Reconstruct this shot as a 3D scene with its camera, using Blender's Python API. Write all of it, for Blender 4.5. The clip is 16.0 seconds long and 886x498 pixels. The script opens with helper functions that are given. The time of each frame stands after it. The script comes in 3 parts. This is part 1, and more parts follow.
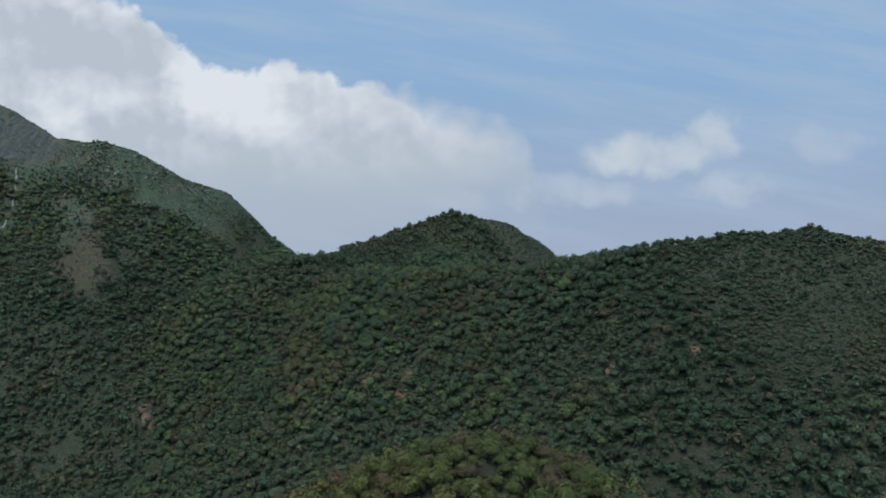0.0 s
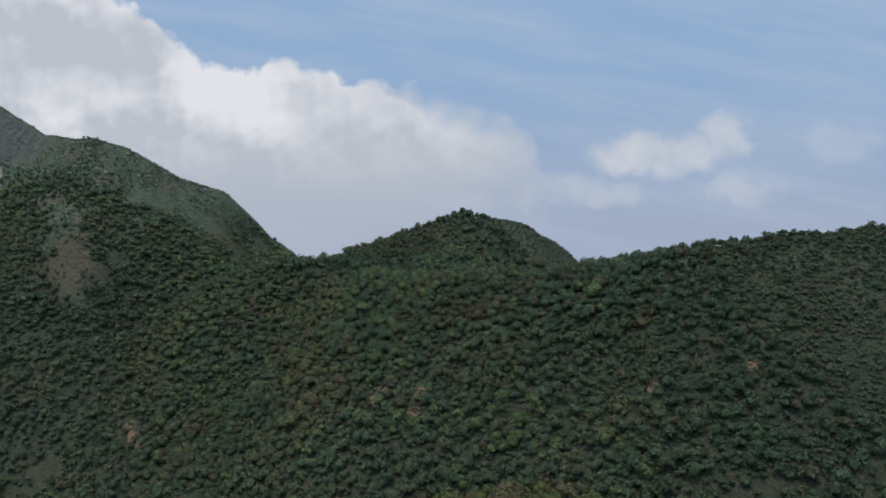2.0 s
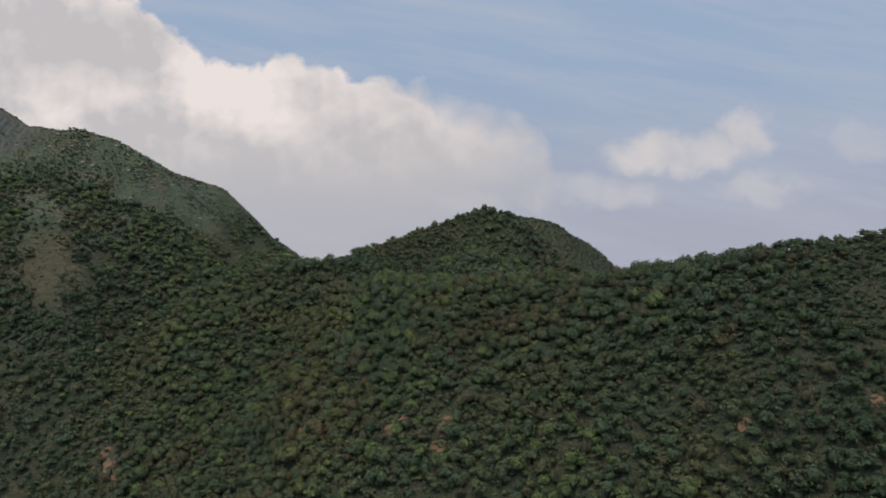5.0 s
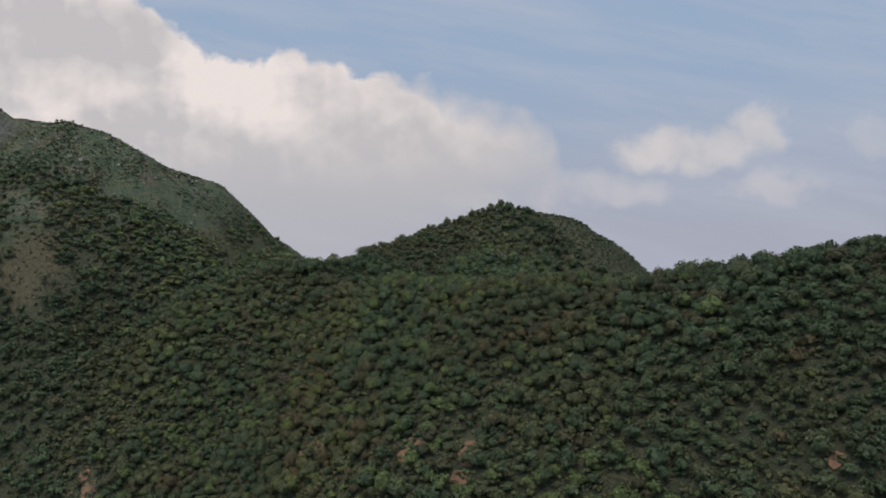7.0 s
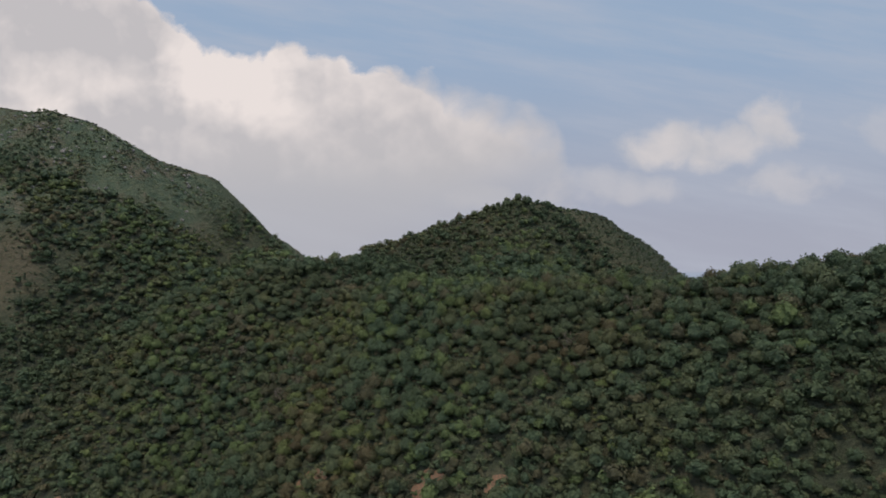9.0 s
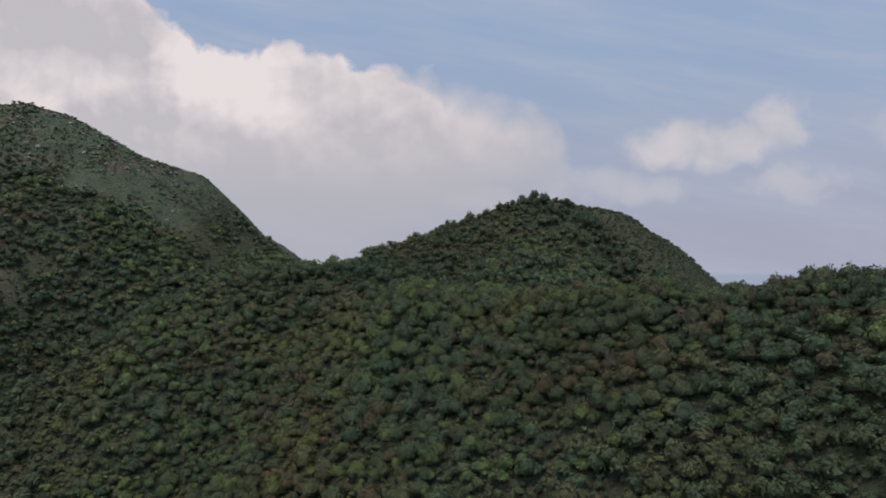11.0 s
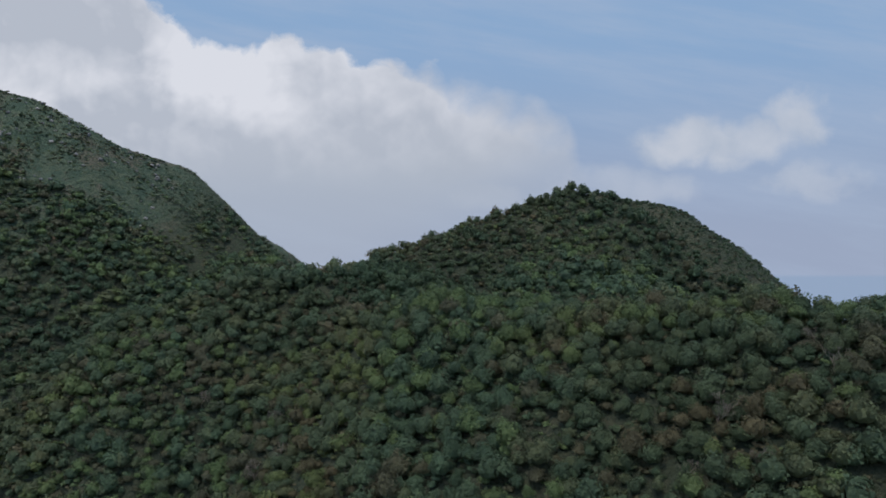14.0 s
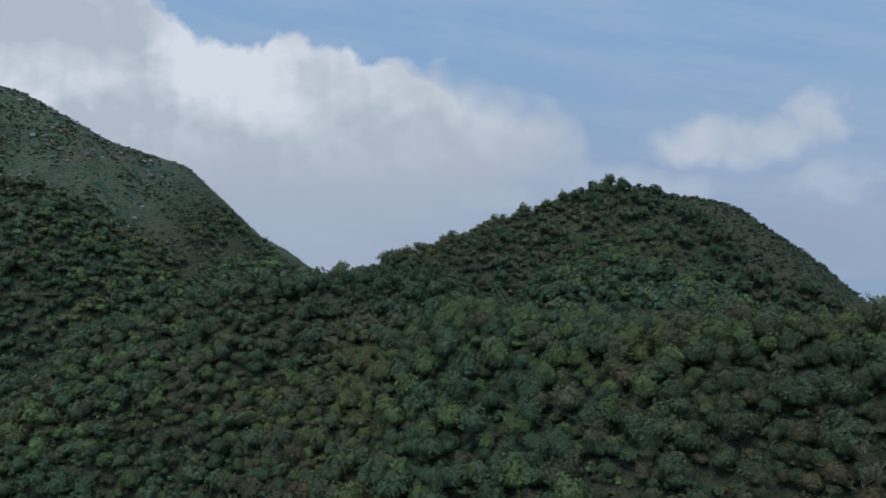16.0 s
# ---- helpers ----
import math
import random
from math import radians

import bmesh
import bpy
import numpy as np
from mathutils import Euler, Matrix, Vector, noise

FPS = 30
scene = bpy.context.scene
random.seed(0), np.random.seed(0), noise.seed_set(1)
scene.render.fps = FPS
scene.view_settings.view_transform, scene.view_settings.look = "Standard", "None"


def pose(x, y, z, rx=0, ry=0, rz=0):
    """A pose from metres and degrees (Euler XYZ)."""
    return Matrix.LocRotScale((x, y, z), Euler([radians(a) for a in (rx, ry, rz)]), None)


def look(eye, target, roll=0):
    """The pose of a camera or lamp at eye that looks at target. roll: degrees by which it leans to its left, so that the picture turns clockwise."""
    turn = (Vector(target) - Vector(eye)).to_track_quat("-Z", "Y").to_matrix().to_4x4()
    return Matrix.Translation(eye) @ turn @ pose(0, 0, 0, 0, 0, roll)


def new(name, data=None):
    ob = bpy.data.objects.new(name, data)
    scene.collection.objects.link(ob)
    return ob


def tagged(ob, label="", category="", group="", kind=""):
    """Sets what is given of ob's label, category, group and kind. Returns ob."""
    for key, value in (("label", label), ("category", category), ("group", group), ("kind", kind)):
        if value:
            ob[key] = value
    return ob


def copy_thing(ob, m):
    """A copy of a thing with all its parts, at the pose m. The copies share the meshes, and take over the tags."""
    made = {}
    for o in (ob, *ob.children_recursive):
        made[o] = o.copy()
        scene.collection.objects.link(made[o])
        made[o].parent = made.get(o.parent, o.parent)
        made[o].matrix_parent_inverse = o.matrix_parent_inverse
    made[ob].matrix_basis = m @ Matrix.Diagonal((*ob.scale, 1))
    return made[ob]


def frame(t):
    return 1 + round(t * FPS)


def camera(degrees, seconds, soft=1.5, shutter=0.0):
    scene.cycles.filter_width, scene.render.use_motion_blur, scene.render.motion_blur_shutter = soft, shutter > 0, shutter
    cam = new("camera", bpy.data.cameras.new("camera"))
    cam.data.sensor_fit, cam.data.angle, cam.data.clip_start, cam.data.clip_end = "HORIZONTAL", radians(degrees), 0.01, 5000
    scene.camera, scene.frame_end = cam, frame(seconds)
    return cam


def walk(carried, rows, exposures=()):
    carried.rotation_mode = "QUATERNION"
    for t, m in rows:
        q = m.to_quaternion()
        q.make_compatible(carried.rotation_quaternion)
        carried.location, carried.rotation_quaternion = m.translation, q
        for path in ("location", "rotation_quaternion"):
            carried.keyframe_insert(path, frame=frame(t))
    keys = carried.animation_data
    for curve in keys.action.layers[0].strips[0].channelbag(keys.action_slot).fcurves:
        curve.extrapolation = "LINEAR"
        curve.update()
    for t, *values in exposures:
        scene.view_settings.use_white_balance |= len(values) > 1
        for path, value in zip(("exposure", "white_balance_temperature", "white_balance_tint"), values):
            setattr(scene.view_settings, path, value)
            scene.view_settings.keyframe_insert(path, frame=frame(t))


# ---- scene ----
# ---- camera ----
cam = camera(68.57, 16.0, soft=1.65)
PATH = [
    (0.0, pose(0.00, 0.00, 0.00, 91.200, -0.000, 0.000)),
    (0.5, pose(-1.53, 7.82, 0.21, 91.273, -0.007, -0.068)),
    (1.0, pose(-3.05, 15.62, 0.37, 91.302, 0.014, -0.094)),
    (1.5, pose(-4.61, 23.41, 0.52, 91.362, 0.082, 0.020)),
    (2.0, pose(-6.19, 31.19, 0.63, 91.369, 0.074, 0.167)),
    (2.5, pose(-7.76, 38.95, 0.73, 91.377, 0.034, 0.288)),
    (3.0, pose(-9.30, 46.69, 0.83, 91.415, -0.016, 0.360)),
    (3.5, pose(-10.81, 54.44, 0.94, 91.468, -0.070, 0.424)),
    (4.0, pose(-12.34, 62.23, 1.07, 91.502, -0.093, 0.500)),
    (6.5, pose(-20.03, 101.37, 1.88, 91.581, 0.041, 0.819)),
    (7.0, pose(-21.63, 109.21, 2.05, 91.500, 0.027, 0.888)),
    (7.5, pose(-23.29, 117.08, 2.25, 91.393, -0.028, 0.934)),
    (8.0, pose(-24.95, 124.95, 2.50, 91.388, -0.042, 0.953)),
    (8.5, pose(-26.58, 132.81, 2.74, 91.346, -0.036, 0.950)),
    (9.0, pose(-28.14, 140.67, 2.99, 91.336, 0.007, 0.936)),
    (11.5, pose(-35.42, 179.96, 4.24, 91.531, 0.112, 0.700)),
    (12.0, pose(-36.90, 187.84, 4.49, 91.490, 0.108, 0.663)),
    (12.5, pose(-38.40, 195.71, 4.75, 91.515, 0.114, 0.695)),
    (13.0, pose(-39.91, 203.56, 5.01, 91.495, 0.111, 0.727)),
    (13.5, pose(-41.43, 211.36, 5.26, 91.550, 0.144, 0.774)),
    (14.0, pose(-42.93, 219.11, 5.49, 91.596, 0.186, 0.827)),
    (14.5, pose(-44.40, 226.82, 5.70, 91.669, 0.338, 0.909)),
    (15.0, pose(-45.86, 234.52, 5.89, 91.692, 0.473, 1.255)),
    (15.5, pose(-47.22, 242.21, 6.09, 91.751, 0.435, 1.373)),
    (16.0, pose(-48.53, 249.92, 6.32, 91.813, 0.266, 1.414)),
]
EXPOSURES = [
    (0.0, 0.79, 6120, 4), (1.4, 0.79, 6140, 4), (2.0, 0.79, 6350, 8), (2.5, 0.79, 6950, 13), (3.2, 0.79, 7280, 14), (9.2, 0.77, 7280, 14),
    (11.5, 0.75, 6980, 17), (12.5, 0.74, 6800, 17), (13.5, 0.71, 6330, 11), (14.5, 0.69, 6120, 8), (16.0, 0.65, 5940, 5),
]
walk(cam, PATH, EXPOSURES)

# ---- light ----
SUN_DIR = Vector((-0.14, -0.28, 0.92)).normalized()
world = bpy.data.worlds.new("sky")
scene.world = world
world.use_nodes = True
wn = world.node_tree
sky = wn.nodes.new("ShaderNodeTexSky")
sky.sky_type = "NISHITA"
sky.sun_disc = False
sky.sun_elevation = math.asin(SUN_DIR.z)
sky.sun_rotation = math.atan2(SUN_DIR.x, SUN_DIR.y)
sky.altitude = 300
sky.dust_density = 2.5
wn.links.new(sky.outputs[0], wn.nodes["Background"].inputs[0])
wn.nodes["Background"].inputs[1].default_value = 0.15
sun = new("sun", bpy.data.lights.new("sun", "SUN"))
sun.data.energy = 1.15
sun.data.angle = radians(5.0)
sun.data.color = (1.0, 0.94, 0.84)
sun.matrix_world = look(SUN_DIR * 900, (0, 0, 0))


# ---- node helpers ----
class Nodes:
    def __init__(self, name):
        self.m = bpy.data.materials.new(name)
        self.m.use_nodes = True
        self.t = self.m.node_tree
        self.t.nodes.clear()

    def add(self, kind, **sets):
        n = self.t.nodes.new(kind)
        for k, v in sets.items():
            setattr(n, k, v)
        return n

    def put(self, socket, value):
        if isinstance(value, bpy.types.NodeSocket):
            self.t.links.new(value, socket)
        else:
            socket.default_value = value

    def math(self, op, a, b=0.0, c=0.0, clamp=False):
        n = self.add("ShaderNodeMath", operation=op, use_clamp=clamp)
        for s, v in zip(n.inputs, (a, b, c)):
            self.put(s, v)
        return n.outputs[0]

    def step(self, v, lo, hi, a=0.0, b=1.0, smooth=True):
        n = self.add("ShaderNodeMapRange", interpolation_type="SMOOTHSTEP" if smooth else "LINEAR")
        for i, x in enumerate((v, lo, hi, a, b)):
            self.put(n.inputs[i], x)
        return n.outputs[0]

    def noise(self, vec, scale, detail=4.0, rough=0.55, dims="3D", distort=0.0):
        n = self.add("ShaderNodeTexNoise", noise_dimensions=dims)
        self.put(n.inputs["Vector"], vec)
        n.inputs["Scale"].default_value = scale
        n.inputs["Detail"].default_value = detail
        n.inputs["Roughness"].default_value = rough
        n.inputs["Distortion"].default_value = distort
        return n.outputs[0]

    def mix(self, f, a, b, blend="MIX"):
        n = self.add("ShaderNodeMix", data_type="RGBA", blend_type=blend)
        self.put(n.inputs[0], f)
        for s, v in ((n.inputs[6], a), (n.inputs[7], b)):
            self.put(s, (*v, 1.0) if isinstance(v, tuple) and len(v) == 3 else v)
        return n.outputs[2]

    def out(self, shader):
        o = self.add("ShaderNodeOutputMaterial")
        self.t.links.new(shader, o.inputs[0])
        return self.m

    def surface(self, color, rough=0.8, bump=None, dist=0.1, strength=0.6, spec=0.3):
        b = self.add("ShaderNodeBsdfPrincipled")
        self.put(b.inputs["Base Color"], (*color, 1.0) if isinstance(color, tuple) else color)
        self.put(b.inputs["Roughness"], rough)
        b.inputs["Specular IOR Level"].default_value = spec
        if bump is not None:
            n = self.add("ShaderNodeBump")
            n.inputs["Strength"].default_value = strength
            n.inputs["Distance"].default_value = dist
            self.put(n.inputs["Height"], bump)
            self.t.links.new(n.outputs[0], b.inputs["Normal"])
        return self.out(b.outputs[0])


# ---- materials ----
def leaf_material(name, base, spread=0.35):
    """Foliage: varies from crown to crown, from clump to clump and in broad drifts over the hillside."""
    k = Nodes(name)
    geo = k.add("ShaderNodeNewGeometry")
    pos = geo.outputs["Position"]
    drift, tree, clump = k.noise(pos, 0.02, 3.0), k.noise(pos, 0.16, 2.0, 0.5), k.noise(pos, 1.1, 5.0, 0.65)
    tuft = k.noise(pos, 3.2, 4.0, 0.7)
    dark = tuple(c * (1 - spread) for c in base)
    light = (base[0] * (1 + spread * 1.2), base[1] * (1 + spread), base[2] * (1 + spread * 0.6))
    tone = k.math("ADD", k.math("MULTIPLY", geo.outputs["Random Per Island"], 0.30), k.step(tree, 0.34, 0.66, 0.0, 0.45))
    tone = k.math("ADD", tone, k.step(clump, 0.36, 0.66, 0.0, 0.35), clamp=True)
    col = k.mix(tone, dark, light)
    col = k.mix(k.step(drift, 0.42, 0.7), col, k.mix(0.55, col, (base[0] * 1.5 + 0.01, base[1] * 1.15, base[2] * 0.9)))
    bump = k.add("ShaderNodeBump")
    bump.inputs["Strength"].default_value = 0.85
    bump.inputs["Distance"].default_value = 0.6
    k.put(bump.inputs["Height"], k.math("ADD", clump, k.math("MULTIPLY", tuft, 0.55)))
    diff = k.add("ShaderNodeBsdfPrincipled")
    k.put(diff.inputs["Base Color"], col)
    diff.inputs["Roughness"].default_value = 0.62
    diff.inputs["Specular IOR Level"].default_value = 0.2
    k.t.links.new(bump.outputs[0], diff.inputs["Normal"])
    thin = k.add("ShaderNodeBsdfTranslucent")
    k.put(thin.inputs[0], col)
    mixs = k.add("ShaderNodeMixShader")
    mixs.inputs[0].default_value = 0.24
    k.t.links.new(diff.outputs[0], mixs.inputs[1])
    k.t.links.new(thin.outputs[0], mixs.inputs[2])
    return k.out(mixs.outputs[0])


LEAVES = [
    leaf_material("leaf_deep_green", (0.041, 0.070, 0.039)),
    leaf_material("leaf_mid_green", (0.053, 0.088, 0.052)),
    leaf_material("leaf_blue_green", (0.048, 0.078, 0.045)),
    leaf_material("leaf_olive", (0.067, 0.091, 0.050)),
    leaf_material("leaf_fresh_green", (0.078, 0.118, 0.050)),
    leaf_material("leaf_dry_brown", (0.068, 0.073, 0.044)),
    leaf_material("leaf_yellow_green", (0.078, 0.102, 0.034)),
    leaf_material("leaf_warm_brown", (0.084, 0.075, 0.042)),
]
kb = Nodes("bark")
gb = kb.add("ShaderNodeNewGeometry")
BARK = kb.surface(kb.mix(kb.noise(gb.outputs["Position"], 3.0), (0.10, 0.085, 0.065), (0.21, 0.18, 0.145)), 0.9)

kg = Nodes("hill_ground")
gg = kg.add("ShaderNodeNewGeometry")
gp = gg.outputs["Position"]
n_big, n_mid, n_fine = kg.noise(gp, 0.03, 4.0), kg.noise(gp, 0.22, 6.0, 0.6), kg.noise(gp, 0.9, 7.0, 0.7)
g_col = kg.mix(kg.step(n_mid, 0.40, 0.62), (0.046, 0.056, 0.034), (0.072, 0.070, 0.044))
g_col = kg.mix(kg.step(n_big, 0.45, 0.60), g_col, (0.046, 0.054, 0.034))
g_col = kg.mix(kg.step(n_fine, 0.44, 0.60), g_col, (0.032, 0.042, 0.027))
g_col = kg.mix(kg.step(kg.noise(gp, 0.075, 3.0, 0.5, distort=0.6), 0.70, 0.76), g_col, (0.15, 0.105, 0.075))
g_alt = kg.add("ShaderNodeSeparateXYZ")
kg.put(g_alt.inputs[0], gp)
grass = kg.math("MULTIPLY", kg.step(g_alt.outputs[0], -170, -215), kg.step(kg.math("ADD", g_alt.outputs[2], kg.math("MULTIPLY", n_big, 60)), 35, 62))
n_turf = kg.noise(gp, 0.11, 6.0, 0.65, distort=0.5)
turf = kg.mix(kg.step(n_turf, 0.40, 0.58), (0.050, 0.080, 0.053), (0.084, 0.106, 0.066))
turf = kg.mix(kg.step(kg.noise(gp, 0.045, 5.0, 0.6), 0.50, 0.60), turf, (0.105, 0.097, 0.068))
turf = kg.mix(kg.step(n_fine, 0.47, 0.60), turf, (0.045, 0.066, 0.047))
g_col = kg.mix(kg.math("MULTIPLY", grass, 0.85), g_col, turf)
# a dry brown meadow at the mountain's foot
d_x, d_y = kg.math("MULTIPLY", kg.math("ADD", g_alt.outputs[0], 262), 0.04), kg.math("MULTIPLY", kg.math("ADD", g_alt.outputs[1], -474), 0.03)
meadow = kg.math("ADD", kg.math("ADD", kg.math("MULTIPLY", d_x, d_x), kg.math("MULTIPLY", d_y, d_y)), kg.math("MULTIPLY", n_turf, 1.6))
g_col = kg.mix(kg.step(meadow, 1.7, 0.9), g_col, kg.mix(kg.step(n_fine, 0.42, 0.62), (0.082, 0.073, 0.048), (0.058, 0.061, 0.039)))
g_nrm, g_pos = kg.add("ShaderNodeSeparateXYZ"), kg.add("ShaderNodeSeparateXYZ")
kg.put(g_nrm.inputs[0], gg.outputs["True Normal"]), kg.put(g_pos.inputs[0], gp)
crag = kg.math("MULTIPLY", kg.step(kg.math("ADD", g_pos.outputs[2], kg.math("MULTIPLY", n_turf, 40)), 94, 116), kg.step(kg.math("ADD", g_nrm.outputs[2], kg.math("MULTIPLY", n_mid, 0.3)), 0.93, 0.82))
crag = kg.math("MULTIPLY", crag, kg.step(g_pos.outputs[0], -328, -350))
streak = kg.add("ShaderNodeCombineXYZ")
kg.put(streak.inputs[0], kg.math("ADD", g_pos.outputs[0], kg.math("MULTIPLY", n_turf, 14))), kg.put(streak.inputs[1], kg.math("MULTIPLY", g_pos.outputs[2], 0.12))
g_col = kg.mix(crag, g_col, kg.mix(kg.step(kg.noise(streak.outputs[0], 0.42, 6.0, 0.65), 0.40, 0.62), (0.052, 0.064, 0.056), (0.100, 0.104, 0.098)))
GROUND = kg.surface(g_col, 0.95, kg.math("ADD", n_fine, n_mid), 1.6, 1.0, 0.1)

kr = Nodes("weathered_rock")
gr = kr.add("ShaderNodeNewGeometry")
r_fine = kr.noise(gr.outputs["Position"], 1.4, 7.0, 0.65)
ROCK = kr.surface(kr.mix(kr.step(r_fine, 0.35, 0.65), (0.10, 0.098, 0.090), (0.24, 0.23, 0.21)), 0.9, r_fine, 0.3, 0.8, 0.2)
ks = Nodes("bare_soil")
gs = ks.add("ShaderNodeNewGeometry")
s_mid, s_fine = ks.noise(gs.outputs["Position"], 0.5, 5.0), ks.noise(gs.outputs["Position"], 2.5, 6.0, 0.65)
s_col = ks.mix(ks.step(s_mid, 0.38, 0.62), (0.118, 0.070, 0.045), (0.165, 0.096, 0.062))
SOIL = ks.surface(ks.mix(ks.step(s_fine, 0.46, 0.60), s_col, (0.070, 0.066, 0.042)), 0.95, s_fine, 0.3, 0.8, 0.1)

kw = Nodes("sea_water")
gw = kw.add("ShaderNodeNewGeometry")
WATER = kw.surface(kw.mix(kw.noise(gw.outputs["Position"], 0.004), (0.05, 0.10, 0.15), (0.08, 0.14, 0.19)), 0.25,
                   kw.noise(gw.outputs["Position"], 0.05, 6.0), 1.0, 0.4, 0.5)


# ---- lay of the land ----
def lattice(ix, iy, seed):
    h = (ix.astype(np.int64) * 374761393 + iy.astype(np.int64) * 668265263 + seed * 974634777) & 0x7FFFFFFF
    h = ((h ^ (h >> 13)) * 1274126177) & 0x7FFFFFFF
    return ((h ^ (h >> 16)) & 0xFFFF) / 65535.0


def soft_noise(x, y, size, seed=0):
    """Smooth value noise, 0 to 1, with cells of that many metres."""
    u, v = np.asarray(x, float) / size, np.asarray(y, float) / size
    iu, iv = np.floor(u), np.floor(v)
    fu, fv = u - iu, v - iv
    fu, fv = fu * fu * (3 - 2 * fu), fv * fv * (3 - 2 * fv)
    a = lattice(iu, iv, seed) * (1 - fu) + lattice(iu + 1, iv, seed) * fu
    b = lattice(iu, iv + 1, seed) * (1 - fu) + lattice(iu + 1, iv + 1, seed) * fu
    return a * (1 - fv) + b * fv


def ridge(x, y, crest, slope, crown):
    """Height of a ridge: along the crest's line, falling away to both sides, rounded over crown metres."""
    best = np.full(np.shape(x), -1e9)
    for (x0, y0, z0), (x1, y1, z1) in zip(crest, crest[1:]):
        dx, dy = x1 - x0, y1 - y0
        f = np.clip(((x - x0) * dx + (y - y0) * dy) / (dx * dx + dy * dy), 0, 1)
        d = np.hypot(x - x0 - f * dx, y - y0 - f * dy)
        best = np.maximum(best, z0 + f * (z1 - z0) - slope * (np.sqrt(d * d + crown * crown) - crown))
    return best


def blend(a, b, k):
    """The higher of two heights, with the crease between them filled over k metres."""
    h = np.clip(0.5 + 0.5 * (a - b) / k, 0, 1)
    return b + (a - b) * h + k * h * (1 - h)


SEA = -170.0
MAIN_RIDGE = [(420, 230, -70), (300, 258, -22), (215, 282, 0), (188, 290, 8), (166, 297, 13.8), (140, 303, 13), (115, 309, 7.4), (87, 326, -0.6), (62, 343, -4.5), (40, 358, -5), (5, 378, -5), (-40, 412, -5), (-62, 450, -2), (-86, 505, -5)]
SPUR = [(-62, 450, 0), (-85, 455, 2), (-115, 452, 0), (-135, 448, -5), (-155, 443, -13), (-185, 432, -32), (-230, 410, -62), (-290, 375, -100)]
HILL = [(-86, 505, -4), (-66, 482, 10.2), (-32, 483, 22.4), (5, 487, 34.4), (22, 487, 34), (44, 487, 30.4), (62, 494, 20.6), (82, 500, 4.6), (103, 505, -21), (118, 508, -48)]
HILL_NOSE = [(8, 487, 28), (-2, 440, 6), (8, 400, -6)]
MOUNTAIN = [(-640, 660, 230), (-450, 610, 165), (-400, 600, 142), (-354, 592, 115), (-330, 588, 112), (-307, 584, 109), (-281, 582, 100.2), (-255, 580, 88.8), (-237, 598, 78), (-213, 619, 70.5), (-222, 720, 52), (-228, 850, 35), (-215, 940, 14), (-195, 980, -10)]
MOUNTAIN_SPUR = [(-255, 580, 81), (-238, 548, 30), (-205, 540, 20), (-165, 500, -20)]
WEST_SPUR = [(-345, 590, 105), (-286, 528, 52), (-237, 452, -22)]
RIB = [(-245, 588, 79), (-221, 577, 62), (-197, 573, 42), (-172, 560, 16)]
COL = [(-66, 478, 3), (-92, 499, 1), (-118, 520, 2), (-150, 548, 8)]
KNOLL = [(-20, 40, -75), (5, 100, -47), (8, 133, -42), (12, 150, -49)]


def height(x, y):
    x, y = np.asarray(x, float), np.asarray(y, float)
    z = np.full(np.shape(x), -118.0) - 70 * np.clip((np.hypot(x, y - 300) - 400) / 160, 0, 1) - 20 * np.clip((y - 560) / 120, 0, 1)
    z = blend(z, ridge(x, y, MAIN_RIDGE, 1.02, 22), 10)
    z = blend(z, ridge(x, y, SPUR, 1.1, 7), 10)
    z = blend(z, ridge(x, y, HILL, 0.98, 10), 8)
    z = blend(z, ridge(x, y, HILL_NOSE, 0.7, 16), 6)
    z = blend(z, ridge(x, y, MOUNTAIN, 1.05, 4), 8)
    z = blend(z, ridge(x, y, MOUNTAIN_SPUR, 0.95, 6), 8)
    z = blend(z, ridge(x, y, WEST_SPUR, 0.95, 6), 8)
    z = blend(z, ridge(x, y, RIB, 1.25, 3), 3)
    z = blend(z, ridge(x, y, COL, 0.8, 6), 5)
    z = blend(z, ridge(x, y, KNOLL, 0.55, 24), 8)
    z = z - 2.6 * np.clip(-620 - x, 0, 400) - 2.2 * np.clip(y - 990, 0, 400)
    rough = 5.0 * (soft_noise(x, y, 46, 1) - 0.5) + 2.6 * (soft_noise(x, y, 19, 2) - 0.5) + 1.0 * (soft_noise(x, y, 8, 3) - 0.5)
    return z + rough


def grid_mesh(name, x0, x1, y0, y1, cell, material):
    nx, ny = int((x1 - x0) / cell) + 1, int((y1 - y0) / cell) + 1
    gx, gy = np.meshgrid(np.linspace(x0, x1, nx), np.linspace(y0, y1, ny))
    gz = height(gx, gy)
    me = bpy.data.meshes.new(name)
    i = np.arange(nx * ny).reshape(ny, nx)
    quads = np.stack([i[:-1, :-1], i[:-1, 1:], i[1:, 1:], i[1:, :-1]], -1).reshape(-1, 4)
    fill_mesh(me, np.stack([gx, gy, gz], -1).reshape(-1, 3), quads, smooth=True)
    me.materials.append(material)
    return new(name, me)


